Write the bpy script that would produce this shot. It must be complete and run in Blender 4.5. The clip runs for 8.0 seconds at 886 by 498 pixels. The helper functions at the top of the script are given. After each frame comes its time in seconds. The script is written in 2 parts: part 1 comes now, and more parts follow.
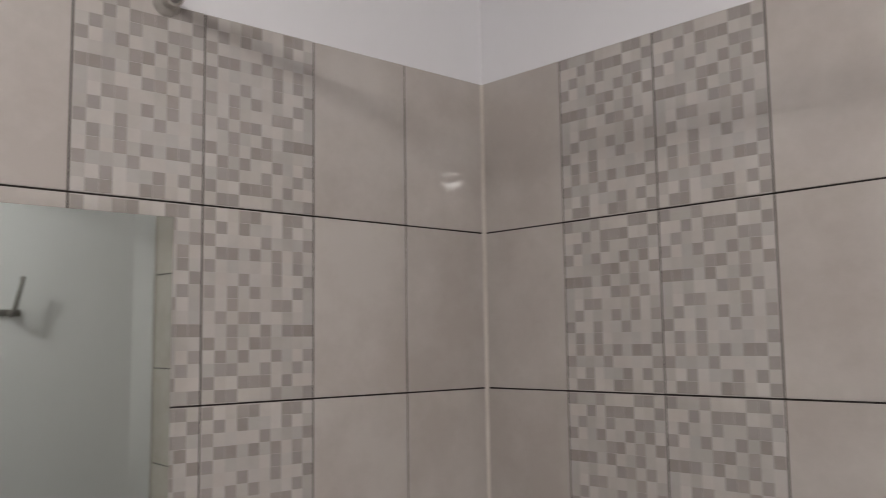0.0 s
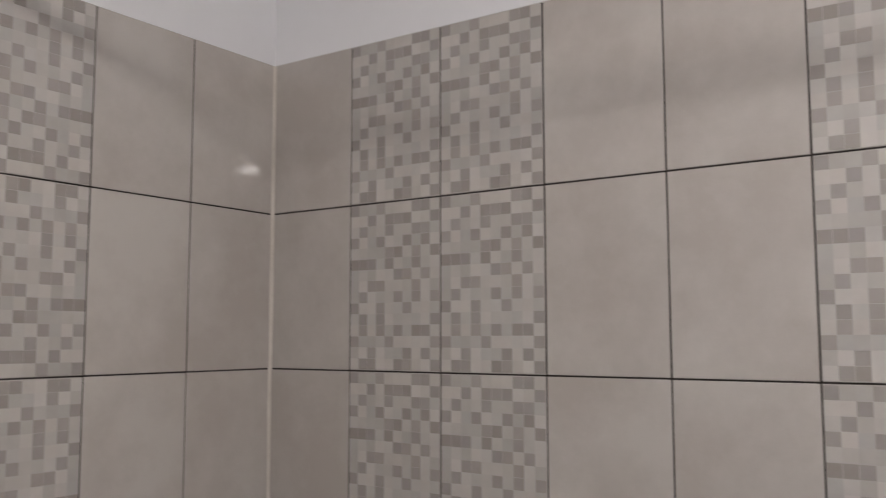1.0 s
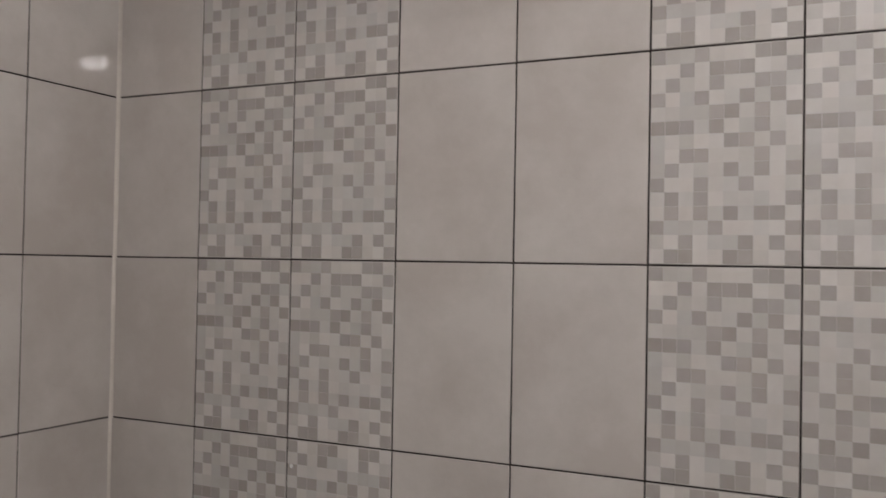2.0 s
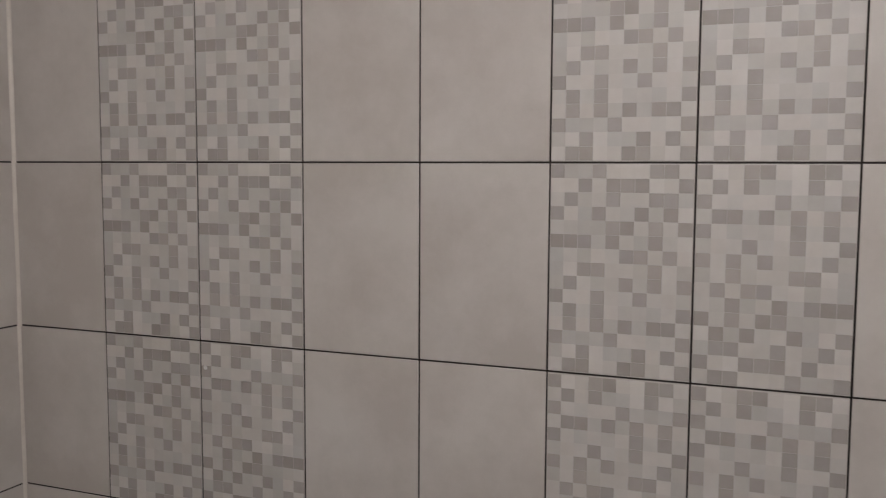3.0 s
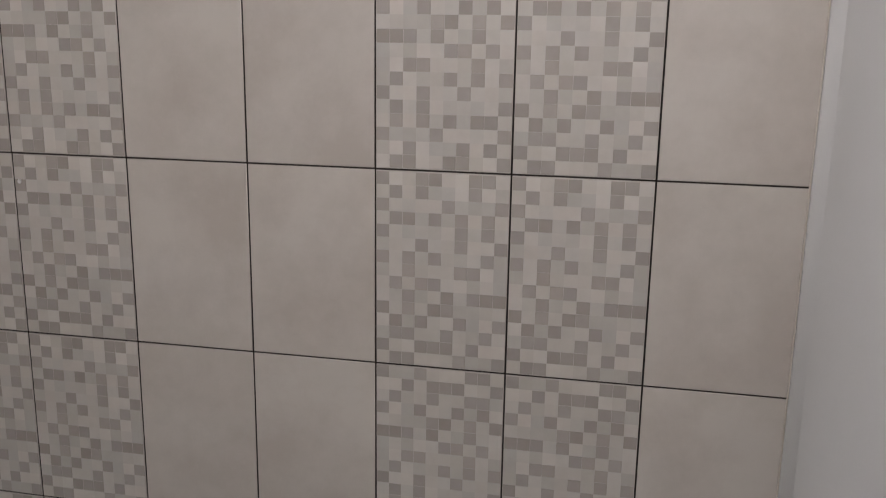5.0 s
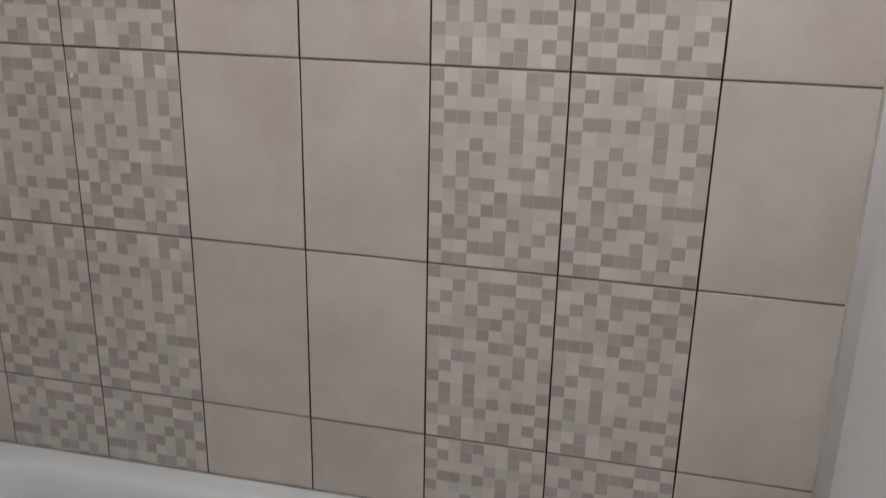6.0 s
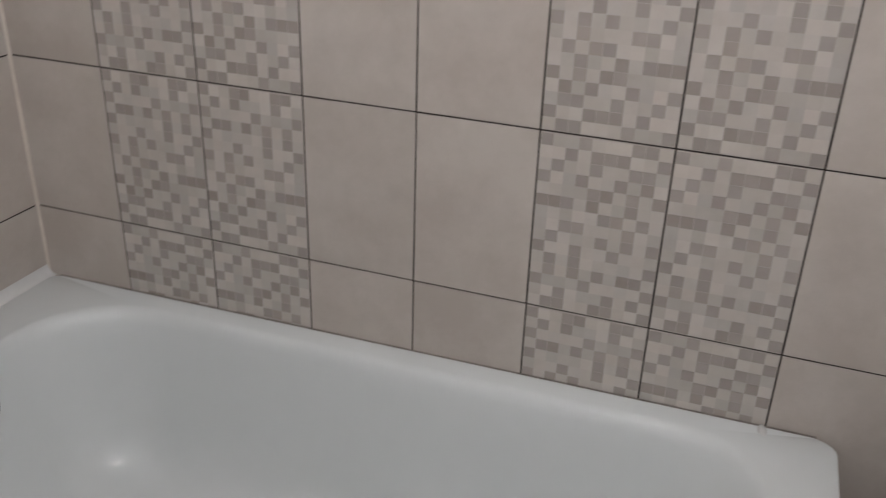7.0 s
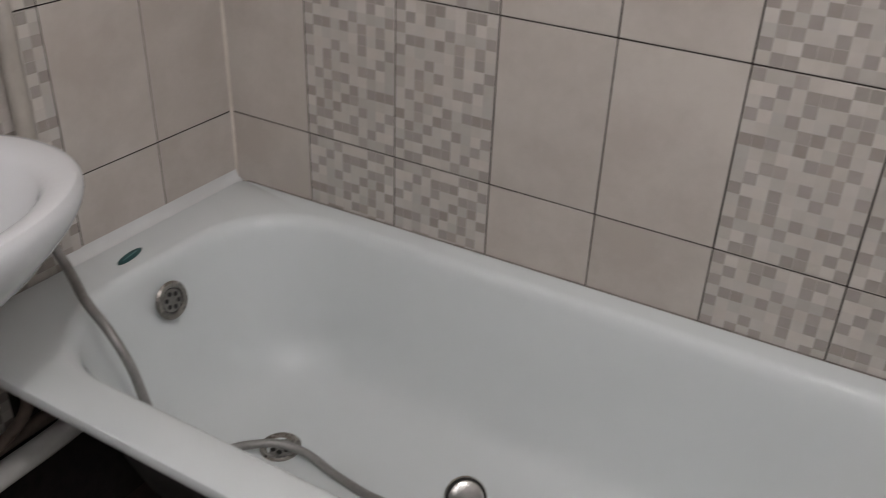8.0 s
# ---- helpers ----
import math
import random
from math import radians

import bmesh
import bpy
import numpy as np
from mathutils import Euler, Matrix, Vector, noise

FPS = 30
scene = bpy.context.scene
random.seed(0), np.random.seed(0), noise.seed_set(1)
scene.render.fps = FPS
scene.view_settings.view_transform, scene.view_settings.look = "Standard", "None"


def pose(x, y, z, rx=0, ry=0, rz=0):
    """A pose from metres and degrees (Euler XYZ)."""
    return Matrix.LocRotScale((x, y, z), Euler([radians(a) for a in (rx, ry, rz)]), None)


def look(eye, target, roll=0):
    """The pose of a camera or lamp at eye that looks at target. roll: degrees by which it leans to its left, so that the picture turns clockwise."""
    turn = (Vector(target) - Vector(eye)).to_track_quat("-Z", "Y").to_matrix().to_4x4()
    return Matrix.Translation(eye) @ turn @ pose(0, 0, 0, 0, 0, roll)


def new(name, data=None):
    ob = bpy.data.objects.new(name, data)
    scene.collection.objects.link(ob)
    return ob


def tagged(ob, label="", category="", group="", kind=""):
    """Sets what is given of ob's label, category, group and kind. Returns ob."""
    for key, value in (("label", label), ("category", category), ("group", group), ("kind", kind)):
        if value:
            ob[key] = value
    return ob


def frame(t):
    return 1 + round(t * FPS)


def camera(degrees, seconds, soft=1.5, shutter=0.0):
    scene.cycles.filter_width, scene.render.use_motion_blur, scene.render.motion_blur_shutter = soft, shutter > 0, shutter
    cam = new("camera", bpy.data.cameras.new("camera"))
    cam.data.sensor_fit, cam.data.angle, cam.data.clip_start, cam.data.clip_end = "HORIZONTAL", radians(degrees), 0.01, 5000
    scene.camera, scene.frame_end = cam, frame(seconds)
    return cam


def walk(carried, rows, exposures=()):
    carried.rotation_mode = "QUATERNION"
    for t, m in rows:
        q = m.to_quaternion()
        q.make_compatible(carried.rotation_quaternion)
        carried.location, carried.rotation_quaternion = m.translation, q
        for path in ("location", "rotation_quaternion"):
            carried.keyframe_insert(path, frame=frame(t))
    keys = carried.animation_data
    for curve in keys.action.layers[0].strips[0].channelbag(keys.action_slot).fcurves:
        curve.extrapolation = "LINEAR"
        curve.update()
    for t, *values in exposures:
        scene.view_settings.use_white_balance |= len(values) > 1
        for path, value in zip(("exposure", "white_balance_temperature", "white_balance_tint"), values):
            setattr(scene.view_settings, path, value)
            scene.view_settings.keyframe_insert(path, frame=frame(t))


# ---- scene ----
cam = camera(52.6, 8.0, 0.65, 0.4)
PATH = [
    (0, (1.242, -1.25, 1.74), (-0.224, 0.094, 1.947), -0.8),
    (0.5, (1.261, -1.251, 1.729), (-0.04, 0.255, 1.932), -0.9),
    (1, (1.278, -1.252, 1.711), (0.144, 0.383, 1.907), -0.1),
    (1.5, (1.28, -1.262, 1.691), (0.29, 0.473, 1.79), 0.1),
    (1.7, (1.29, -1.255, 1.666), (0.347, 0.506, 1.745), 0.6),
    (2.8, (1.311, -1.267, 1.632), (0.573, 0.587, 1.498), 0.5),
    (3, (1.337, -1.251, 1.636), (0.61, 0.604, 1.466), 0.3),
    (3.5, (1.343, -1.258, 1.597), (0.786, 0.651, 1.384), 0.6),
    (4, (1.368, -1.259, 1.583), (0.94, 0.675, 1.307), 0.3),
    (4.5, (1.374, -1.26, 1.566), (0.996, 0.665, 1.177), 0.4),
    (4.7, (1.376, -1.265, 1.548), (0.997, 0.654, 1.133), 0.6),
    (5.8, (1.352, -1.267, 1.516), (0.914, 0.596, 0.936), 1.3),
    (6, (1.347, -1.264, 1.509), (0.892, 0.577, 0.872), 1.2),
    (6.5, (1.333, -1.26, 1.487), (0.84, 0.511, 0.701), 1.7),
    (7, (1.308, -1.271, 1.478), (0.712, 0.422, 0.597), 1.9),
    (7.5, (1.279, -1.276, 1.457), (0.551, 0.33, 0.513), 2.5),
    (8, (1.256, -1.286, 1.442), (0.394, 0.214, 0.44), 2.2),
]
walk(cam, [(t, look(eye, target, roll)) for t, eye, target, roll in PATH],
     [(0.0, -0.39), (1.5, -0.39), (3.0, -0.36), (4.5, -0.28), (6.0, -0.06), (6.5, -0.01), (7.5, 0.03), (8.0, 0.02)])

# ---- world and lamp strength ----
world = bpy.data.worlds.new("dim_world")
world.use_nodes = True
scene.world = world
world.node_tree.nodes["Background"].inputs[0].default_value = (0.02, 0.02, 0.02, 1)
world.node_tree.nodes["Background"].inputs[1].default_value = 0.05
BULB = 330.0
BULB_COLOUR = (1.0, 0.962, 0.945)

# ---- measures of the room ----
PITCH_X, PITCH_Z = 0.202, 0.302      # tile plus joint
J5 = 0.745                            # the joint above the cut row at the bath
TILED = 2.2555                        # top of the tiles
CEIL = 2.50
EAST = 1.622
SOUTH = -1.78
LAMP = (1.30, -1.14, 2.365)


# ---- materials ----
def material(name, base, rough=0.5, metal=0.0, second=None, scale=6.0, amount=1.0, bump=0.0, bump_scale=60.0,
             grain=0.0, coat=0.0, piece=0.0, island=0.0, rough_var=0.0,
             edge=(0.34, 0.68), ior=1.5):
    """A surface with clouds of a second colour, a fine grain, relief, and a tone of its own for each piece."""
    m = bpy.data.materials.new(name)
    m.use_nodes = True
    nt = m.node_tree
    n, l = nt.nodes, nt.links
    b = n["Principled BSDF"]
    b.inputs["Roughness"].default_value = rough
    b.inputs["Metallic"].default_value = metal
    b.inputs["IOR"].default_value = ior
    b.inputs["Coat Weight"].default_value = coat
    b.inputs["Coat Roughness"].default_value = 0.06
    tc = n.new("ShaderNodeTexCoord")
    info = n.new("ShaderNodeObjectInfo")
    shift = n.new("ShaderNodeVectorMath")
    shift.operation = "MULTIPLY_ADD"
    comb = n.new("ShaderNodeCombineXYZ")
    for i in range(3):
        l.new(info.outputs["Random"], comb.inputs[i])
    l.new(comb.outputs[0], shift.inputs[0])
    shift.inputs[1].default_value = (37.0, 19.0, 53.0)
    l.new(tc.outputs["Object"], shift.inputs[2])
    clouds = n.new("ShaderNodeTexNoise")
    clouds.inputs["Scale"].default_value = scale
    clouds.inputs["Detail"].default_value = 8.0
    clouds.inputs["Roughness"].default_value = 0.66
    l.new(shift.outputs[0], clouds.inputs["Vector"])
    ramp = n.new("ShaderNodeMapRange")
    ramp.inputs["From Min"].default_value, ramp.inputs["From Max"].default_value = edge
    ramp.inputs["To Max"].default_value = amount
    l.new(clouds.outputs["Fac"], ramp.inputs["Value"])
    mix = n.new("ShaderNodeMix")
    mix.data_type = "RGBA"
    mix.inputs["A"].default_value = (*base, 1)
    mix.inputs["B"].default_value = (*(second or base), 1)
    l.new(ramp.outputs["Result"], mix.inputs["Factor"])
    hsv = n.new("ShaderNodeHueSaturation")
    l.new(mix.outputs["Result"], hsv.inputs["Color"])
    value = None
    fine = n.new("ShaderNodeTexNoise")
    fine.inputs["Scale"].default_value = bump_scale
    fine.inputs["Detail"].default_value = 3.0
    l.new(shift.outputs[0], fine.inputs["Vector"])

    def add(socket, low, high, so_far):
        r = n.new("ShaderNodeMapRange")
        r.inputs["To Min"].default_value, r.inputs["To Max"].default_value = low, high
        l.new(socket, r.inputs["Value"])
        if so_far is None:
            return r.outputs["Result"]
        mul = n.new("ShaderNodeMath")
        mul.operation = "MULTIPLY"
        l.new(so_far, mul.inputs[0]), l.new(r.outputs["Result"], mul.inputs[1])
        return mul.outputs[0]

    if grain:
        value = add(fine.outputs["Fac"], 1 - grain, 1 + grain, value)
    if piece:
        value = add(info.outputs["Random"], 1 - piece, 1 + piece, value)
    if island:
        geo = n.new("ShaderNodeNewGeometry")
        value = add(geo.outputs["Random Per Island"], 1 - island, 1 + island, value)
        hue = n.new("ShaderNodeTexWhiteNoise")
        hue.noise_dimensions = "1D"
        l.new(geo.outputs["Random Per Island"], hue.inputs["W"])
        l.new(add(hue.outputs["Value"], 0.82, 1.08, None), hsv.inputs["Saturation"])
    if value is not None:
        l.new(value, hsv.inputs["Value"])
    l.new(hsv.outputs["Color"], b.inputs["Base Color"])
    if rough_var:
        r = n.new("ShaderNodeMapRange")
        r.inputs["To Min"].default_value, r.inputs["To Max"].default_value = rough, rough + rough_var
        l.new(clouds.outputs["Fac"], r.inputs["Value"])
        l.new(r.outputs["Result"], b.inputs["Roughness"])
    if bump:
        bm_ = n.new("ShaderNodeBump")
        bm_.inputs["Strength"].default_value = bump
        bm_.inputs["Distance"].default_value = 0.002
        l.new(fine.outputs["Fac"], bm_.inputs["Height"])
        l.new(bm_.outputs["Normal"], b.inputs["Normal"])
    return m


def glowing(name, colour, strength):
    m = bpy.data.materials.new(name)
    m.use_nodes = True
    b = m.node_tree.nodes["Principled BSDF"]
    b.inputs["Base Color"].default_value = (0.9, 0.9, 0.9, 1)
    b.inputs["Emission Color"].default_value = (*colour, 1)
    b.inputs["Emission Strength"].default_value = strength
    return m


TILE = material("beige_glazed_tile", (0.455, 0.408, 0.367), 0.02, second=(0.522, 0.481, 0.440), scale=5.0, edge=(0.40, 0.63), ior=1.6, bump=0.03,
                bump_scale=14.0, grain=0.02, piece=0.025, rough_var=0.02)
TILE_BASE = material("mosaic_tile_glaze", (0.486, 0.445, 0.407), 0.12, second=(0.456, 0.417, 0.380), scale=20.0, bump=0.05,
                     bump_scale=14.0)
CELL_LIGHT = material("mosaic_light_cell", (0.505, 0.468, 0.434), 0.03, second=(0.466, 0.428, 0.396), scale=25.0, grain=0.04,
                      bump=0.05, bump_scale=30.0, island=0.12, rough_var=0.03)
CELL_DARK = material("mosaic_taupe_cell", (0.325, 0.289, 0.258), 0.03, second=(0.357, 0.322, 0.292), scale=25.0, grain=0.05,
                     bump=0.05, bump_scale=30.0, island=0.09, rough_var=0.03)
GROUT = material("dark_brown_grout", (0.011, 0.008, 0.007), 0.95, second=(0.026, 0.019, 0.016), scale=30.0, bump=0.4,
                 bump_scale=400.0)
EDGE = material("cream_plastic", (0.56, 0.51, 0.46), 0.4, second=(0.47, 0.42, 0.37), scale=9.0, grain=0.03)
BEAD = material("cream_silicone", (0.62, 0.565, 0.505), 0.42, second=(0.50, 0.445, 0.385), scale=9.0, grain=0.05, bump=0.1,
                bump_scale=90.0)
PAINT = material("white_wall_paint", (0.87, 0.875, 0.892), 0.55, second=(0.845, 0.85, 0.868), scale=3.0, bump=0.12,
                 bump_scale=180.0, grain=0.015)
CEILING = material("white_ceiling_paint", (0.825, 0.81, 0.815), 0.6, second=(0.79, 0.775, 0.78), scale=2.0, bump=0.08,
                   bump_scale=150.0)
FLOOR = material("dark_floor_covering", (0.045, 0.030, 0.026), 0.5, second=(0.075, 0.052, 0.045), scale=8.0, grain=0.2,
                 bump=0.2, bump_scale=60.0)
ENAMEL = material("white_bath_enamel", (0.66, 0.692, 0.697), 0.025, second=(0.64, 0.672, 0.677), scale=4.0, bump=0.02,
                  bump_scale=9.0)
CERAMIC = material("white_sanitary_ceramic", (0.65, 0.655, 0.67), 0.05, second=(0.63, 0.635, 0.65), scale=4.0, coat=0.3)
RIM_SHADE = material("rim_contact_shade", (0.24, 0.215, 0.195), 0.6, second=(0.10, 0.085, 0.075), scale=25.0, grain=0.1)
PVC = material("white_plastic", (0.68, 0.67, 0.65), 0.35, second=(0.60, 0.58, 0.55), scale=8.0, grain=0.03)
PIPE = material("beige_grey_pipe", (0.39, 0.36, 0.32), 0.4, second=(0.32, 0.29, 0.255), scale=9.0, grain=0.05)
RUST = material("brown_stained_pipe", (0.20, 0.155, 0.125), 0.55, second=(0.09, 0.065, 0.05), scale=18.0, grain=0.15, bump=0.2)
CHROME = material("chrome", (0.62, 0.60, 0.57), 0.10, 1.0, second=(0.50, 0.48, 0.46), scale=30.0, rough_var=0.12)
STEEL = material("brushed_steel_hose", (0.33, 0.32, 0.31), 0.48, 0.6, second=(0.27, 0.26, 0.25), scale=40.0, grain=0.1)
DULL = material("dull_steel", (0.29, 0.275, 0.26), 0.38, 0.85, second=(0.20, 0.19, 0.18), scale=60.0, grain=0.1)
UNDERSIDE = material("dark_bath_underside", (0.03, 0.028, 0.026), 0.7, second=(0.02, 0.018, 0.017), scale=20.0, grain=0.1)
RIM_STRIP = material("white_cove_plastic", (0.63, 0.64, 0.64), 0.25, second=(0.60, 0.605, 0.60), scale=10.0, grain=0.02)
AGED = material("aged_chrome", (0.34, 0.315, 0.29), 0.2, 0.9, second=(0.25, 0.23, 0.21), scale=50.0, rough_var=0.15)
HOLE = material("dark_hole", (0.012, 0.011, 0.010), 0.8, grain=0.2)
TEAL = material("teal_sticker", (0.006, 0.055, 0.060), 0.3, second=(0.010, 0.075, 0.08), scale=60.0, grain=0.1)
TEAL_PALE = material("pale_teal_print", (0.10, 0.22, 0.22), 0.3, second=(0.07, 0.18, 0.18), scale=60.0)
BULB_GLOW = glowing("bulb_glow", BULB_COLOUR, BULB)
MIRROR = material("mirror_silver", (0.64, 0.68, 0.635), 0.02, 1.0)
GLASS_EDGE = material("mirror_glass_edge", (0.10, 0.16, 0.14), 0.15)


# ---- mesh helpers ----
def mesh_of(bm, name, mats, smooth=False):
    bmesh.ops.recalc_face_normals(bm, faces=bm.faces)
    me = bpy.data.meshes.new(name)
    bm.to_mesh(me)
    bm.free()
    for m in mats if isinstance(mats, (list, tuple)) else [mats]:
        me.materials.append(m)
    if smooth:
        me.shade_smooth()
        me.set_sharp_from_angle(angle=radians(40))
    return me


def part(name, bm, mats, parent=None, label="", smooth=True):
    ob = new(name, mesh_of(bm, name, mats, smooth))
    ob.parent = parent
    return tagged(ob, label)


def thing(name, at, label, category, group="", kind=""):
    ob = new(name)
    ob.location = at
    ob.empty_display_size = 0.05
    return tagged(ob, label, category, group, kind)


def box(x0, x1, y0, y1, z0, z1, bevel=0.0, segs=2, bm=None):
    own = bmesh.new()
    bmesh.ops.create_cube(own, size=1.0)
    for v in own.verts:
        v.co = Vector((x0 + (v.co.x + 0.5) * (x1 - x0), y0 + (v.co.y + 0.5) * (y1 - y0), z0 + (v.co.z + 0.5) * (z1 - z0)))
    if bevel:
        bmesh.ops.bevel(own, geom=own.edges[:], offset=bevel, segments=segs, profile=0.5, affect="EDGES")
    if bm is None:
        return own
    me = bpy.data.meshes.new("tmp")
    own.to_mesh(me)
    own.free()
    bm.from_mesh(me)
    bpy.data.meshes.remove(me)
    return bm


def loft(bm, rings, cap_first=False, cap_last=False):
    """Joins closed rings of equally many points."""
    made = [[bm.verts.new(p) for p in ring] for ring in rings]
    for a, b in zip(made, made[1:]):
        for i in range(len(a)):
            j = (i + 1) % len(a)
            bm.faces.new((a[i], a[j], b[j], b[i]))
    if cap_first:
        bm.faces.new(made[0][::-1])
    if cap_last:
        bm.faces.new(made[-1])
    return bm


def turned(profile, segs=28, bm=None):
    """A turned solid about z; profile rows (radius, z)."""
    bm = bm or bmesh.new()
    rings = [[Vector((r * math.cos(2 * math.pi * i / segs), r * math.sin(2 * math.pi * i / segs), z)) for i in range(segs)]
             for r, z in profile]
    return loft(bm, rings, True, True)


def smooth_line(points, steps=10):
    """Points on a Catmull-Rom line."""
    pts = [Vector(p) for p in points]
    pts = [2 * pts[0] - pts[1]] + pts + [2 * pts[-1] - pts[-2]]
    out = []
    for a, b, c, d in zip(pts, pts[1:], pts[2:], pts[3:]):
        for k in range(steps):
            t = k / steps
            out.append(0.5 * ((2 * b) + (c - a) * t + (2 * a - 5 * b + 4 * c - d) * t * t + (3 * b - a - 3 * c + d) * t ** 3))
    return out + [pts[-2]]


def tube(line, radius, segs=12, ribs=0.0, bm=None):
    """A round tube along the line; ribs: every second ring is wider by that share."""
    bm = bm or bmesh.new()
    rings, side = [], Vector((0.31, 0.17, 0.93))
    for i, p in enumerate(line):
        ahead = (line[min(i + 1, len(line) - 1)] - line[max(i - 1, 0)]).normalized()
        u = ahead.cross(side)
        u = u.normalized() if u.length > 1e-4 else ahead.orthogonal().normalized()
        side = u.cross(ahead)
        r = (radius(i / (len(line) - 1)) if callable(radius) else radius) * (1 + (ribs if i % 2 else 0))
        rings.append([p + r * (math.cos(2 * math.pi * k / segs) * u + math.sin(2 * math.pi * k / segs) * side) for k in range(segs)])
    return loft(bm, rings, True, True)


def moved(bm, m):
    bmesh.ops.transform(bm, matrix=m, verts=bm.verts)
    return bm


# ---- the room's shell ----
def wall(name, bm, mats, label):
    ob = part(name, bm, mats, None, "", False)
    return tagged(ob, label, "wall", "", "structure")


wall_north = wall("wall_north", box(-0.12, EAST + 0.12, 0.0016, 0.12, -0.1, TILED - 0.0027), GROUT,
                  "long wall of beige and mosaic tiles with dark brown joints")
wall_west = wall("wall_west", box(-0.12, -0.0016, SOUTH - 0.12, 0.0014, -0.1, TILED - 0.0027), GROUT,
                 "short wall of beige and mosaic tiles with dark brown joints")
wall_east = wall("wall_east", box(EAST, EAST + 0.12, SOUTH - 0.12, 0.0014, -0.1, CEIL + 0.1), PAINT,
                 "plain white painted wall at the foot of the bath")
wall_south = wall("wall_south", box(-0.0014, EAST - 0.002, SOUTH - 0.12, SOUTH, -0.1, CEIL + 0.1), PAINT,
                  "plain white painted wall closing the bathroom")
wall("wall_north_upper", box(-0.12, EAST + 0.12, 0.0006, 0.12, TILED - 0.0017, CEIL + 0.1), CEILING,
     "white plastered wall above the tiles")
wall("wall_west_upper", box(-0.12, -0.0006, SOUTH - 0.12, 0.0004, TILED - 0.0017, CEIL + 0.1), CEILING,
     "white plastered wall above the tiles")
floor = part("floor", box(-0.0012, EAST - 0.001, SOUTH + 0.001, 0.001, -0.1, 0.0), FLOOR, None, "", False)
tagged(floor, "dark brown floor covering under the bath", "floor", "", "structure")
ceiling = part("ceiling", box(-0.0026, EAST - 0.001, SOUTH + 0.001, 0.0026, CEIL, CEIL + 0.09), CEILING, None, "", False)
tagged(ceiling, "smooth white painted ceiling", "ceiling", "", "structure")


def cove(p, along, length, r, u, v, segs=5):
    """A concave strip in an inner corner at p; u and v lead from the corner along both faces."""
    p, along, u, v = Vector(p), Vector(along), Vector(u), Vector(v)
    sec = [p - 0.0008 * (u + v)] + [p + u * r * (1 - math.sin(a)) + v * r * (1 - math.cos(a))
                                    for a in [math.pi / 2 * k / segs for k in range(segs + 1)]]
    steps = 24
    rings = [[q + along * (length * k / steps) + (u + v) * 0.00008 * math.sin(k * 1.9) for q in sec] for k in range(steps + 1)]
    return loft(bmesh.new(), rings, True, True)


corner_bead = part("trim_corner", cove((0, 0, 0.60), (0, 0, 1), TILED - 0.603, 0.0060, (1, 0, 0), (0, -1, 0)), BEAD)
tagged(corner_bead, "cream sealant bead in the tiled corner", "sealant", "", "structure")
edge_bead = part("trim_edge", box(EAST - 0.0085, EAST + 0.0005, -0.0035, 0.0012, 0.001, CEIL - 0.001, 0.0015, 3), EDGE)
tagged(edge_bead, "cream plastic edge strip between tiles and white wall", "edge strip", "", "structure")


def light_catching_swell():
    """A white swell of a few millimetres, added to catch more lamp light beside the edge strip."""
    bm = bmesh.new()
    profile = [(EAST - 0.0068 * (i / 16) ** 2 + 0.0003, -0.090 + 0.0868 * i / 16) for i in range(17)]
    profile += [(EAST + 0.004, -0.0032), (EAST + 0.004, -0.090)]
    low = [bm.verts.new((x, y, 0.001)) for x, y in profile]
    high = [bm.verts.new((x, y, CEIL - 0.001)) for x, y in profile]
    n = len(profile)
    for i in range(n):
        j = (i + 1) % n
        bm.faces.new((low[i], low[j], high[j], high[i])).smooth = i < 16
    bm.faces.new(low)
    bm.faces.new(high)
    bmesh.ops.recalc_face_normals(bm, faces=bm.faces[:])
    return bm


bright_swell = part("trim_plaster", light_catching_swell(), PAINT, None, "", False)
tagged(bright_swell, "white painted swell added to brighten the wall beside the edge strip", "plaster edge", "", "structure")


# ---- lamp ----
def ceiling_lamp():
    x, y, z = LAMP
    lamp = thing("ceiling_lamp", (x, y, z + 0.06), "flattened glowing bulb on a short white pendant holder", "lamp")
    part("cord", tube([Vector((0, 0, 0.0)), Vector((0, 0, (CEIL - z - 0.06) / 2)), Vector((0, 0, CEIL - z - 0.0595))], 0.006), PVC, lamp)
    part("base", moved(turned([(0.0, -0.022), (0.017, -0.022), (0.019, -0.016), (0.019, 0.010), (0.010, 0.018), (0.0, 0.018)]),
                       pose(0, 0, 0)), PVC, lamp)
    flat = [(0.046 * math.sin(math.pi * k / 16), -0.052 - 0.032 * math.cos(math.pi * k / 16)) for k in range(1, 16)]
    bulb = turned([(0.0005, -0.084)] + flat + [(0.0005, -0.020)], 36)
    part("bulb", bulb, BULB_GLOW, lamp, "glowing bulb")


ceiling_lamp()


def curtain_rod():
    rod = thing("curtain_rod", (0, -0.672, 2.2555), "thin metal shower curtain rod under the ceiling", "rod")
    part("bar", tube([Vector((0.004 + k * (EAST - 0.008) / 20, 0, 0)) for k in range(21)], 0.010, 16), STEEL, rod)
    for x, s in ((0.0, 1), (EAST, -1)):
        flange = turned([(0.0, -0.001), (0.021, -0.001), (0.022, 0.004), (0.018, 0.010), (0.0145, 0.014), (0.0145, 0.030), (0.0, 0.030)])
        part("flange", moved(flange, pose(x, 0, 0, 0, 90 * s, 0)), PIPE, rod)


curtain_rod()


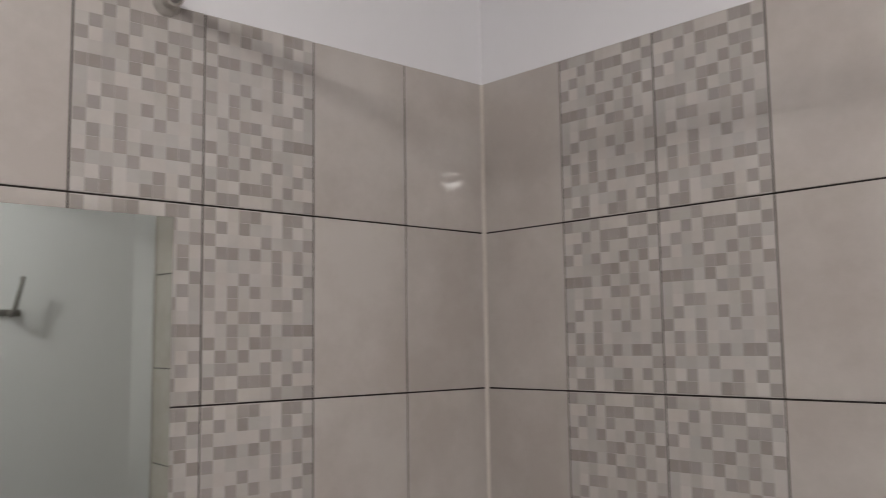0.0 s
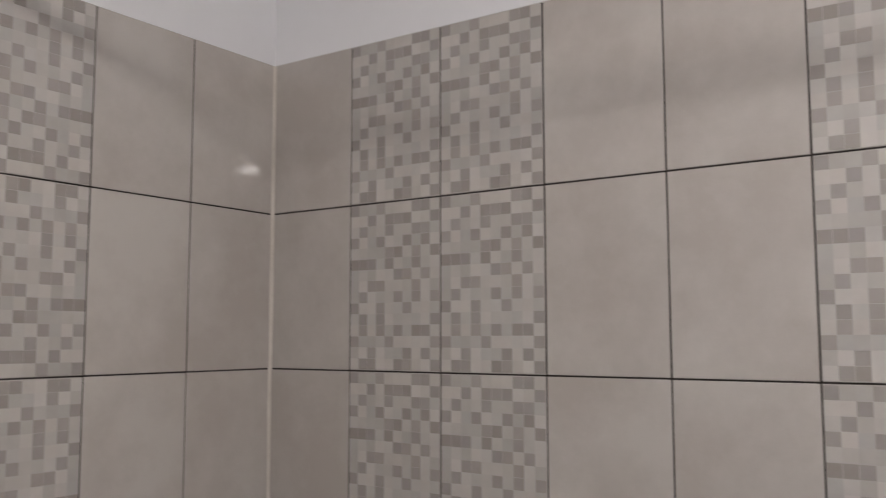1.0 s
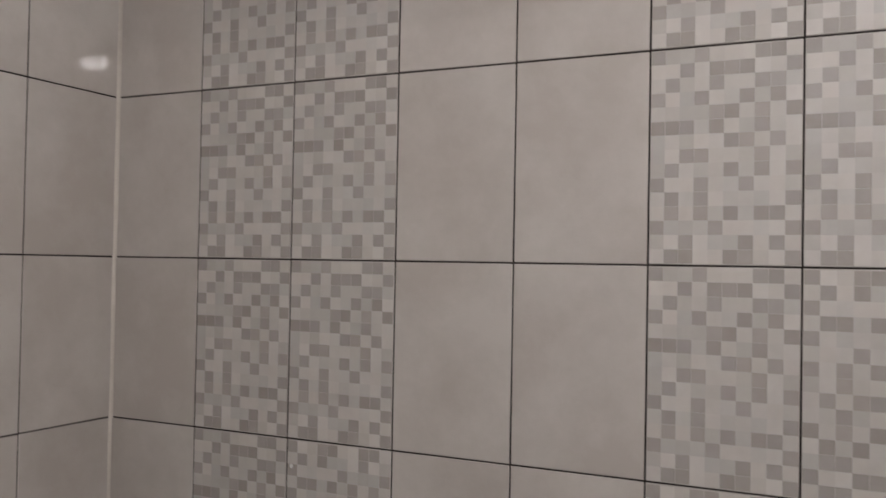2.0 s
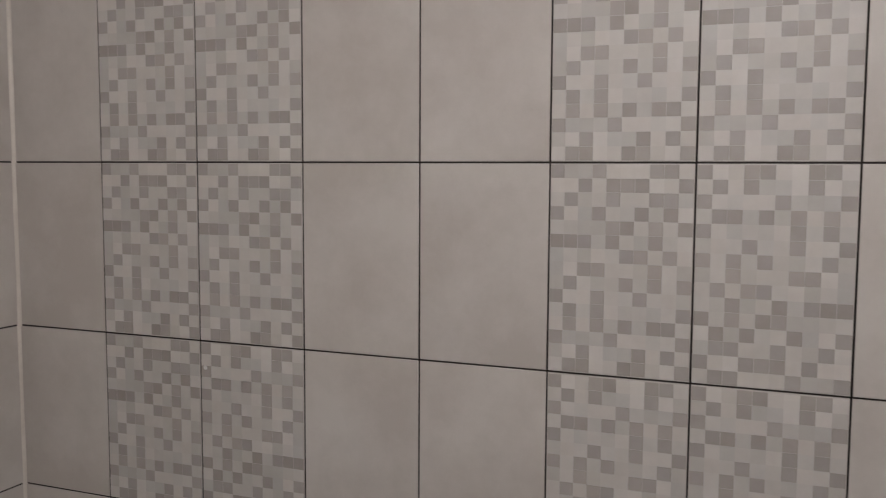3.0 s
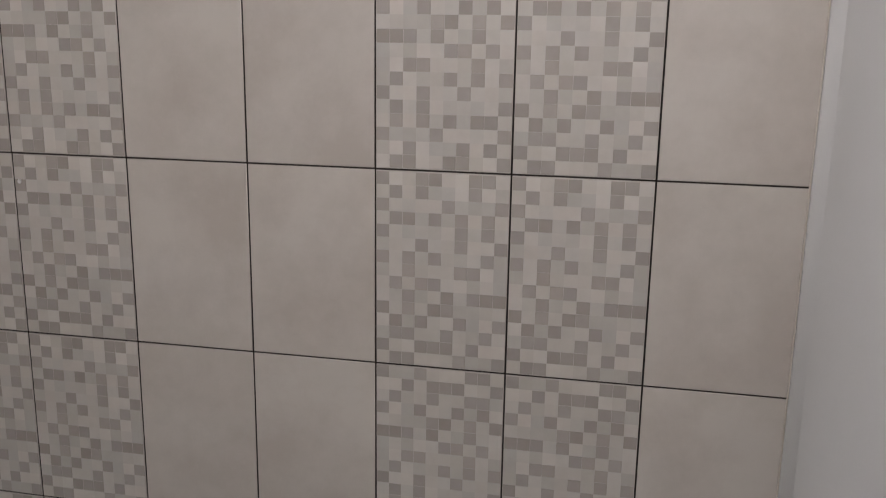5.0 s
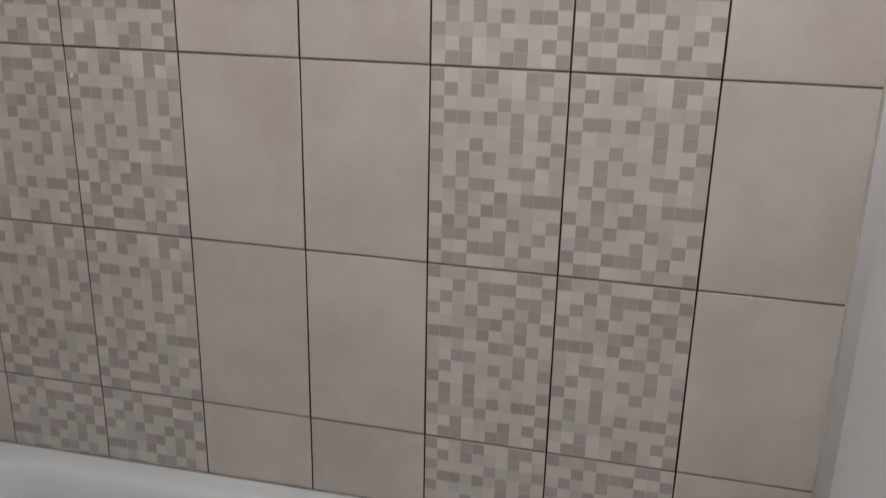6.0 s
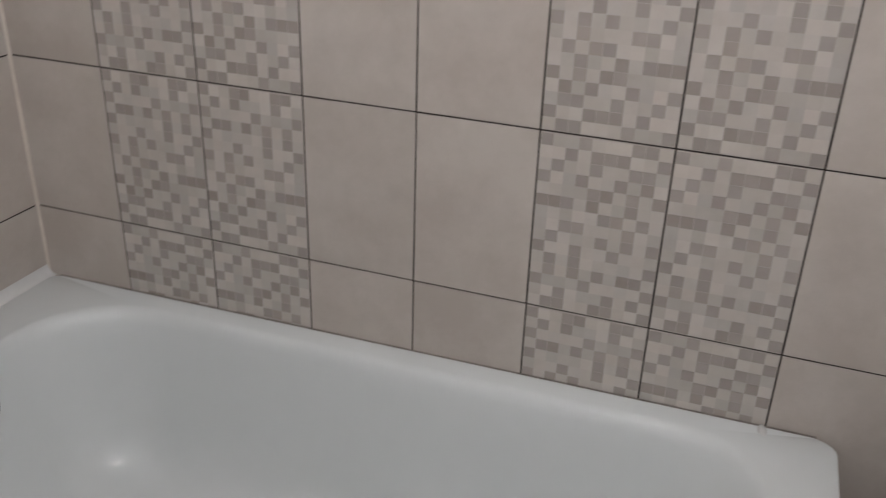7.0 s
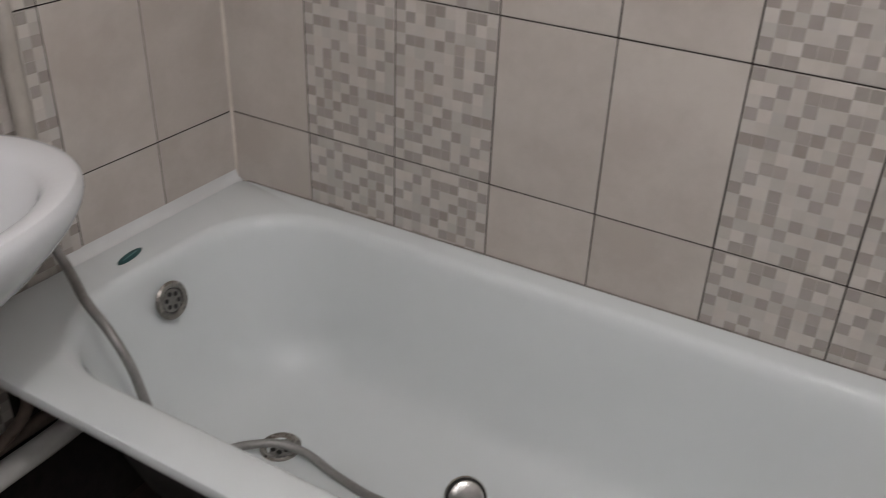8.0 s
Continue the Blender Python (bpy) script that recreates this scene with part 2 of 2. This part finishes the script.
# ---- mirror and hook ----
def mirror():
    y0, y1, z0, z1 = -1.165, -0.662, 1.36, 1.928
    m = thing("mirror", (0.0, (y0 + y1) / 2, z0), "frameless rectangular wall mirror on mosaic tiles", "mirror")
    back = part("backing", box(0.0006, 0.0055, y0, y1, z0, z1), GLASS_EDGE, None, "greenish glass edge", False)
    bm = bmesh.new()
    vs = [bm.verts.new(p) for p in ((0.0062, y0, z0), (0.0062, y1, z0), (0.0062, y1, z1), (0.0062, y0, z1))]
    bm.faces.new(vs)
    ext = bmesh.ops.extrude_face_region(bm, geom=bm.faces[:])
    for v in [g for g in ext["geom"] if isinstance(g, bmesh.types.BMVert)]:
        v.co.x = 0.0095
        v.co.y += 0.001 if v.co.y < (y0 + y1) / 2 else -0.001
        v.co.z += 0.001 if v.co.z < (z0 + z1) / 2 else -0.001
    glass = part("glass", bm, MIRROR, None, "", False)
    for o in (back, glass):
        o.parent = m
        o.matrix_parent_inverse = Matrix.Translation(m.location).inverted()
    m.matrix_basis = pose(0.005, (y0 + y1) / 2, z0, 0, 0.35, -0.66)


mirror()


def wall_hook():
    h = thing("wall_hook", (EAST, -0.443, 1.826), "chrome robe hook on the white wall", "hook")
    plate = box(-0.007, 0.001, -0.031, 0.031, -0.012, 0.008, 0.003, 3)
    part("plate", plate, DULL, h)
    arm = smooth_line([(0, 0, 0), (-0.022, 0, -0.008), (-0.036, 0.004, 0.005), (-0.040, 0.012, 0.045), (-0.044, 0.022, 0.095)], 6)
    part("arm", tube(arm, lambda t: 0.0080 - 0.0015 * t), DULL, h)
    peg = moved(turned([(0.0, -0.004), (0.006, -0.003), (0.0085, 0.002), (0.007, 0.007), (0.0, 0.009)], 16), pose(-0.044, 0.022, 0.097))
    part("knob", peg, DULL, h)


wall_hook()


# ---- bath ----
def rounded(x0, x1, y0, y1, z, ra, rb, arc=16, side=12):
    """A rounded oblong; ra and rb: corner radii at its x0 and x1 ends."""
    out = []
    most = (y1 - y0) / 2 - 0.003
    ra, rb = min(ra, most), min(rb, most)
    corners = [((x1 - rb, y1 - rb), rb, 0), ((x0 + ra, y1 - ra), ra, 90), ((x0 + ra, y0 + ra), ra, 180), ((x1 - rb, y0 + rb), rb, 270)]
    for (cx, cy), r, start in corners:
        for k in range(arc + 1):
            a = radians(start + 90 * k / arc)
            out.append(Vector((cx + r * math.cos(a), cy + r * math.sin(a), z)))
    full = []
    for i, p in enumerate(out):
        q = out[(i + 1) % len(out)]
        full.append(p)
        if i % (arc + 1) == arc:
            full += [p.lerp(q, k / side) for k in range(1, side)]
    return full


BATH_TILT = pose(0, 0, 0.594, 0, -0.75, 0)      # the rim rises a little towards the foot
BX0, BX1, BY0, BY1 = 0.115, 1.412, -0.632, -0.052
DEPTHS = [(0.001, -0.012, -0.012, -0.012), (0.003, -0.005, -0.005, -0.005), (0.010, 0.002, 0.002, 0.002), (0.024, 0.008, 0.008, 0.012),
          (0.060, 0.016, 0.016, 0.035), (0.130, 0.028, 0.034, 0.085), (0.200, 0.042, 0.056, 0.140), (0.255, 0.058, 0.080, 0.190),
          (0.292, 0.080, 0.108, 0.235), (0.314, 0.112, 0.145, 0.280), (0.325, 0.155, 0.19, 0.33), (0.330, 0.21, 0.26, 0.42)]


def bathtub():
    tub = thing("bathtub", (0, 0, 0), "white enamelled bathtub with rolled rim along tiled walls", "bathtub")
    ox0, ox1, oy0, oy1 = 0.003, 1.523, -0.712, -0.002
    rings = [rounded(ox0 + 0.012, ox1 - 0.012, oy0 + 0.012, oy1 - 0.004, -0.019, 0.03, 0.035),
             rounded(ox0 + 0.002, ox1 - 0.002, oy0 + 0.002, oy1 - 0.001, -0.023, 0.03, 0.04),
             rounded(ox0, ox1, oy0, oy1, -0.018, 0.03, 0.034), rounded(ox0, ox1, oy0, oy1, -0.009, 0.03, 0.034),
             rounded(ox0 + 0.002, ox1 - 0.002, oy0 + 0.002, oy1 - 0.001, -0.003, 0.03, 0.034),
             rounded(ox0 + 0.008, ox1 - 0.008, oy0 + 0.008, oy1 - 0.003, 0.0, 0.03, 0.034)]
    outer = len(rings)
    fine = list(DEPTHS[:4])
    curve = smooth_line([row[:3] for row in DEPTHS[3:]], 5), smooth_line([(row[3], 0, 0) for row in DEPTHS[3:]], 5)
    fine += [(p.x, p.y, p.z, q.x) for p, q in zip(curve[0][1:], curve[1][1:])]
    for d, s, a, b in fine:
        rings.append(rounded(BX0 + a, BX1 - b, BY0 + s, BY1 - s, -d, max(0.19 - a * 0.35, 0.06), max(0.13 - b * 0.2, 0.05)))
    bm = loft(bmesh.new(), rings, False, True)
    inside = len(bm.faces)
    # the underside of the shell
    under = [rounded(ox0 + 0.03, ox1 - 0.03, oy0 + 0.03, oy1 - 0.012, -0.019, 0.03, 0.035)]
    for d, s, a, b in DEPTHS[3:]:
        under.append(rounded(BX0 + a - 0.012, BX1 - b + 0.012, BY0 + s - 0.012, BY1 - s + 0.012, -d - 0.010,
                             max(0.19 - a * 0.35, 0.06), max(0.13 - b * 0.2, 0.05)))
    loft(bm, under, False, True)
    bm.faces.ensure_lookup_table()
    for f in bm.faces[inside:]:
        f.material_index = 1
    part("shell", moved(bm, BATH_TILT), [ENAMEL, UNDERSIDE], tub)
    for x in (0.34, 1.15):
        for y in (-0.50, -0.19):
            leg = turned([(0.0, 0.0), (0.030, 0.0), (0.030, 0.012), (0.013, 0.018), (0.013, 0.24), (0.0, 0.24)], 16)
            part("leg", moved(leg, pose(x, y, 0)), RUST, tub, "dark metal leg")
    # overflow on the sloping end wall
    over = BATH_TILT @ pose(0.148, -0.351, -0.073, 0, 78, 0) @ Matrix.Scale(0.98, 4)
    rose = turned([(0.0, 0.001), (0.0365, 0.001), (0.0375, 0.004), (0.034, 0.008), (0.026, 0.007), (0.024, 0.0035), (0.0, 0.003)], 32)
    ring = part("overflow", moved(rose, over), AGED, tub, "chrome overflow rose with round holes")
    strainer = turned([(0.0, 0.002), (0.0225, 0.002), (0.0225, 0.0046), (0.0205, 0.0052), (0.0, 0.0054)], 28)
    part("strainer", moved(strainer, over), DULL, ring, "dull steel strainer")
    gap = turned([(0.0, 0.0030), (0.0270, 0.0030), (0.0270, 0.0036), (0.0, 0.0036)], 28)
    part("gap", moved(gap, over), HOLE, ring, "dark gap round the strainer")
    for k in range(6):
        a = radians(60 * k + 12)
        hole = turned([(0.0, 0.0040), (0.0046, 0.0040), (0.0046, 0.0060), (0.0, 0.0060)], 12)
        part("hole", moved(hole, over @ pose(0.0140 * math.cos(a), 0.0140 * math.sin(a), 0)), HOLE, ring)
    # drain in the floor of the tub
    down = BATH_TILT @ pose(0.372, -0.337, -0.331)
    dish = turned([(0.0, -0.004), (0.038, -0.004), (0.039, 0.004), (0.035, 0.006), (0.028, 0.004), (0.024, 0.001), (0.0, 0.000)], 32)
    drain = part("drain", moved(dish, down), AGED, tub, "chrome drain with round holes")
    strainer = turned([(0.0, 0.000), (0.0255, 0.000), (0.0255, 0.0018), (0.0, 0.0020)], 28)
    part("strainer", moved(strainer, down), DULL, drain, "dull steel strainer")
    for k in range(6):
        a = radians(60 * k)
        hole = turned([(0.0, 0.0), (0.0056, 0.0), (0.0056, 0.0030), (0.0, 0.0030)], 12)
        part("hole", moved(hole, down @ pose(0.0145 * math.cos(a), 0.0145 * math.sin(a), 0)), HOLE, drain)
    # maker's mark on the rim, as plain shapes
    mark = turned([(0.0, -0.0004), (1.0, -0.0004), (1.0, 0.0006), (0.0, 0.0008)], 32)
    oval = part("sticker", moved(mark, BATH_TILT @ pose(0.070, -0.362, 0.0005, 0, 0, 12) @ Matrix.Diagonal((0.0105, 0.033, 1, 1))), TEAL, tub,
                "small teal oval sticker")
    bar = box(-0.0018, 0.0018, -0.020, 0.020, 0.0008, 0.0014, 0.0004, 1)
    part("print", moved(bar, BATH_TILT @ pose(0.070, -0.362, 0.0005, 0, 0, 12)), TEAL_PALE, oval)


bathtub()
rim_trim = part("trim_bath", moved(cove((0.0005, -0.002, 0.0), (0, -1, 0), 0.452, 0.0205, (1, 0, 0), (0, 0, 1), 6), pose(0, 0, 0.5935)), PVC)
rim_trim.data.materials[0] = RIM_STRIP
tagged(rim_trim, "white plastic cove strip between bath rim and tiles", "sealing strip", "", "structure")


# a thin dark strip paints the contact shadow where the rim meets the tiles
rim_shade_line = part("trim_seal", moved(box(0.03, 1.49, -0.0046, -0.0004, -0.004, 0.0003, 0.0001, 1), BATH_TILT), RIM_SHADE)
tagged(rim_shade_line, "grey strip painted as the contact shadow between bath rim and tiles", "joint", "", "structure")


def filler():
    """A smear of white filler where a tile joint meets the rim."""
    lump = turned([(0.0, -0.002), (1.0, -0.002), (0.93, 0.25), (0.72, 0.62), (0.4, 0.9), (0.0, 1.0)], 20)
    for v in lump.verts:
        v.co.x += 0.16 * math.sin(v.co.y * 3.1 + 0.6)
        v.co.y *= 1.0 + 0.22 * math.sin(v.co.x * 2.7)
    return moved(lump, BATH_TILT @ pose(1.409, -0.0150, 0.0003, 0, 0, 14) @ Matrix.Diagonal((0.0075, 0.0150, 0.0035, 1)))


tagged(part("trim_filler", filler(), RIM_STRIP), "smear of white filler on the bath rim", "filler", "", "structure")
speck = part("trim_speck", moved(turned([(0.0, -0.0005), (0.0040, -0.0004), (0.0030, 0.0012), (0.0, 0.0018)], 12), pose(0.4143, -0.0004, 1.303, 90, 0, 0)), PVC)
tagged(speck, "small white speck of filler on a mosaic tile", "speck", "", "structure")


# ---- shower hose and hand shower lying in the bath ----
def hand_shower():
    s = thing("hand_shower", (0.45, -0.32, 0.27), "chrome hand shower with grey metal hose lying in the bath", "shower")
    inv = Matrix.Translation(s.location).inverted()
    line = smooth_line(HOSE, 34)
    hose = part("hose", tube(line, 0.0080, 12, 0.07), STEEL, None, "grey ribbed metal hose")
    a, b = Vector(HOSE[-1]), Vector(HEAD)
    grip = smooth_line([a, a + Vector((0.035, -0.006, 0.002)), a + Vector((0.075, -0.004, 0.004)), b + Vector((-0.012, -0.026, -0.012))], 6)
    handle = part("handle", tube(grip, lambda t: 0.0100 + 0.004 * math.sin(math.pi * t), 16), CHROME)
    facing = Matrix.Translation(b) @ look(b, b + Vector((-0.50, 0.62, -0.60))).to_3x3().to_4x4()
    disc = turned([(0.0, -0.022), (0.020, -0.019), (0.033, -0.010), (0.0375, 0.002), (0.0375, 0.008), (0.0355, 0.010), (0.0, 0.010)], 36)
    head = part("head", moved(disc, facing), CHROME)
    gap = turned([(0.0, 0.0095), (0.0352, 0.0095), (0.0352, 0.0112), (0.0, 0.0112)], 36)
    ring = part("face_ring", moved(gap, facing), HOLE, head, "black ring round the spray face")
    plate = turned([(0.0, 0.0105), (0.0300, 0.0105), (0.0305, 0.0130), (0.0285, 0.0145), (0.015, 0.0152), (0.0, 0.0154)], 36)
    part("face_plate", moved(plate, facing), CHROME, head, "polished chrome spray face")
    for o in (hose, handle, head):
        o.parent = s
        o.matrix_parent_inverse = inv


HOSE = [(0.028, -0.520, 0.80), (0.032, -0.495, 0.70), (0.070, -0.492, 0.640), (0.157, -0.530, 0.625), (0.234, -0.550, 0.600), (0.266, -0.547, 0.545), (0.288, -0.545, 0.470),
        (0.292, -0.520, 0.370), (0.290, -0.460, 0.293), (0.311, -0.407, 0.285), (0.342, -0.383, 0.293), (0.383, -0.352, 0.293), (0.436, -0.337, 0.285),
        (0.507, -0.346, 0.278), (0.583, -0.357, 0.281), (0.637, -0.359, 0.284)]
HEAD = (0.745, -0.288, 0.302)
hand_shower()


# ---- sink ----
def oval(cx, cy, ax, ay, z, power=2.2, n=64, flat=None):
    ring = []
    for k in range(n):
        a = 2 * math.pi * k / n
        c, s = math.cos(a), math.sin(a)
        p = Vector((cx + ax * math.copysign(abs(c) ** (2 / power), c), cy + ay * math.copysign(abs(s) ** (2 / power), s), z))
        if flat is not None:
            p.x = max(p.x, flat)
        ring.append(p)
    return ring


def washbasin():
    cx, cy, top = 0.215, -0.874, SINK_TOP
    sink = thing("washbasin", (0, cy, top), "white ceramic washbasin overhanging the end of the bath", "washbasin")
    inv = Matrix.Translation(sink.location).inverted()
    rings = [oval(cx, cy, k * 0.205, k * 0.30, top - d, flat=0.002)
             for k, d in ((0.30, 0.170), (0.45, 0.160), (0.62, 0.135), (0.76, 0.105), (0.88, 0.072), (0.95, 0.050), (0.985, 0.034), (1.0, 0.020), (0.995, 0.009),
                          (0.975, 0.002), (0.94, 0.0))]
    rings += [oval(cx + u, cy, k * 0.205, k * 0.30, top - d) for k, d, u in ((0.84, 0.003, 0.005), (0.78, 0.012, 0.01), (0.72, 0.05, 0.01),
                                                                          (0.56, 0.10, 0.01), (0.3, 0.13, 0.01))]
    basin = part("basin", loft(bmesh.new(), rings, True, True), CERAMIC)
    trap = tube(smooth_line([(cx, cy, top - 0.16), (cx, cy, 0.52), (cx - 0.02, cy + 0.01, 0.45), (0.11, cy + 0.05, 0.47), (0.075, cy + 0.1, 0.40),
                             (0.065, cy + 0.12, 0.29)], 8), 0.019, 14)
    waste = part("waste_pipe", trap, PVC, None, "white plastic waste pipe")
    for o in (basin, waste):
        o.parent = sink
        o.matrix_parent_inverse = inv


SINK_TOP = 0.934
washbasin()


def pipe_run(name, points, r, mat, label, steps=8):
    p = thing(name, points[-1], label, "pipe")
    ob = part("tube", tube(smooth_line(points, steps), r, 16), mat)
    ob.parent = p
    ob.matrix_parent_inverse = Matrix.Translation(p.location).inverted()
    return p


pipe_run("riser_pipe", [(0.0, -0.487, 1.33), (0.018, -0.487, 1.328), (0.030, -0.487, 1.31), (0.031, -0.487, 1.2), (0.031, -0.487, 0.9), (0.031, -0.489, 0.66)],
         0.0155, PIPE, "beige grey riser pipe on the mosaic tiles")
pipe_run("drain_pipe", [(0.056, -1.20, 0.302), (0.056, -0.9, 0.307), (0.056, -0.6, 0.313), (0.058, -0.30, 0.316), (0.20, -0.24, 0.20), (0.30, -0.28, 0.16)], 0.0225, PVC,
         "white plastic drain pipe along the wall under the bath")
pipe_run("supply_hose", [(0.035, -0.70, 0.56), (0.05, -0.64, 0.50), (0.045, -0.60, 0.42), (0.03, -0.63, 0.36), (0.03, -0.72, 0.345), (0.03, -0.95, 0.34)], 0.011,
         RUST, "stained brown supply pipe under the washbasin")
pipe_run("supply_pipe", [(0.022, -1.0, 0.335), (0.022, -0.6, 0.338), (0.022, -0.20, 0.345)], 0.014, RUST, "dark brown pipe along the tiles under the bath")

# ---- wall tiles, last ----
DARK = ["1001000110", "0010111001", "0100100110", "1001001010", "0000110101", "1110100100", "0000011010", "0011000100",
        "0100010101", "1001001000", "0101000001", "0101010110", "1000100001", "0010001010", "0110011001"]


def tile_mesh(name, height, mosaic, top_cut=0.0):
    """A glazed tile, front towards -y, its top edge at z = 0.15; height counts from the top."""
    w, z1 = 0.0997, 0.1497
    z0 = z1 - height + 0.0006
    bm = bmesh.new()

    def ring(inset, y):
        return [Vector((-w + inset, y, z0 + inset)), Vector((w - inset, y, z0 + inset)), Vector((w - inset, y, z1 - inset)), Vector((-w + inset, y, z1 - inset))]

    curve = [(0.0013 * (1 - math.cos(a)), 0.0014 * (1 - math.sin(a))) for a in [math.pi / 2 * k / 6 for k in range(7)]]
    loft(bm, [ring(0, 0.006)] + [ring(i, y) for i, y in curve], False, True)
    bm.faces.ensure_lookup_table()
    for f in bm.faces[4:-1]:
        f.smooth = True
    for e in bm.faces[-1].edges:
        e.smooth = False
    if mosaic:
        s, up = 0.0198, 0.0003
        for r, row in enumerate(DARK):
            top = z1 - 0.0010 - r * s
            if top - s < z0 - 0.0002:
                break
            for k, d in enumerate(row):
                x = -0.099 + k * s
                gap = 0.0004 if d == "1" else 0.0
                a = [Vector((x + gap, 0.0001, top - s + gap)), Vector((x + s - gap, 0.0001, top - s + gap)),
                     Vector((x + s - gap, 0.0001, top - gap)), Vector((x + gap, 0.0001, top - gap))]
                mid = sum(a, Vector()) / 4
                b = [p + (mid - p).normalized() * (0.00025 if d == "1" else 0.0) + Vector((0, -up - 0.0001, 0)) for p in a]
                before = len(bm.faces)
                loft(bm, [a, b], False, True)
                bm.faces.ensure_lookup_table()
                for f in bm.faces[before:]:
                    f.material_index = 2 if d == "1" else 1
    return mesh_of(bm, name, [TILE_BASE, CELL_LIGHT, CELL_DARK] if mosaic else [TILE])


PLAIN, MOSAIC = tile_mesh("tile", 0.30, False), tile_mesh("mosaic_tile", 0.30, True)
LOW = 0.116                           # height of the lowest, cut row above the drain pipe; bare dark wall below stands for shadow
PLAIN_CUT, MOSAIC_CUT = tile_mesh("tile_cut", LOW, False), tile_mesh("mosaic_tile_cut", LOW, True)
# turned tiles, by row from the ceiling and column from the corner
TURNED_NORTH = {(3, 7), (4, 3), (4, 6), (4, 7), (5, 2), (5, 3), (6, 6)}
TURNED_WEST = {(1, 3), (2, 3), (2, 4), (3, 3), (4, 4), (5, 3)}
chance = random.Random(7)


def lay(parent, columns, mosaic_columns, turned_set, place, spin, bare, raised=()):
    for row in range(1, 8):
        zc = J5 + (6 - row) * PITCH_Z - 0.151
        for col in range(1, columns + 1):
            # tiles left out low down: the dark backing there stands in for shadow
            if row > 6 and col <= bare:
                continue
            mosaic = col in mosaic_columns
            cut = row == 7
            ob = new("tile", (MOSAIC_CUT if cut else MOSAIC) if mosaic else (PLAIN_CUT if cut else PLAIN))
            ob.parent = parent
            flip = 180 if (row, col) in turned_set and not cut else 0
            x, y = place((col - 0.5) * PITCH_X)
            tip = chance.uniform(-0.05, 0.05)
            proud = 0.0012 if (row, col) in raised else chance.uniform(0.0, 0.0004)
            ob.matrix_basis = pose(x, y, zc, 0, 0, spin) @ pose(0, -proud, 0, chance.uniform(-0.06, 0.06), flip, tip)


lay(wall_north, 8, (2, 3, 6, 7), TURNED_NORTH, lambda d: (d, 0.0), 0, 8, {(3, 8)})
lay(wall_west, 8, (3, 4, 7, 8), TURNED_WEST, lambda d: (0.0, -d), 90, 3)
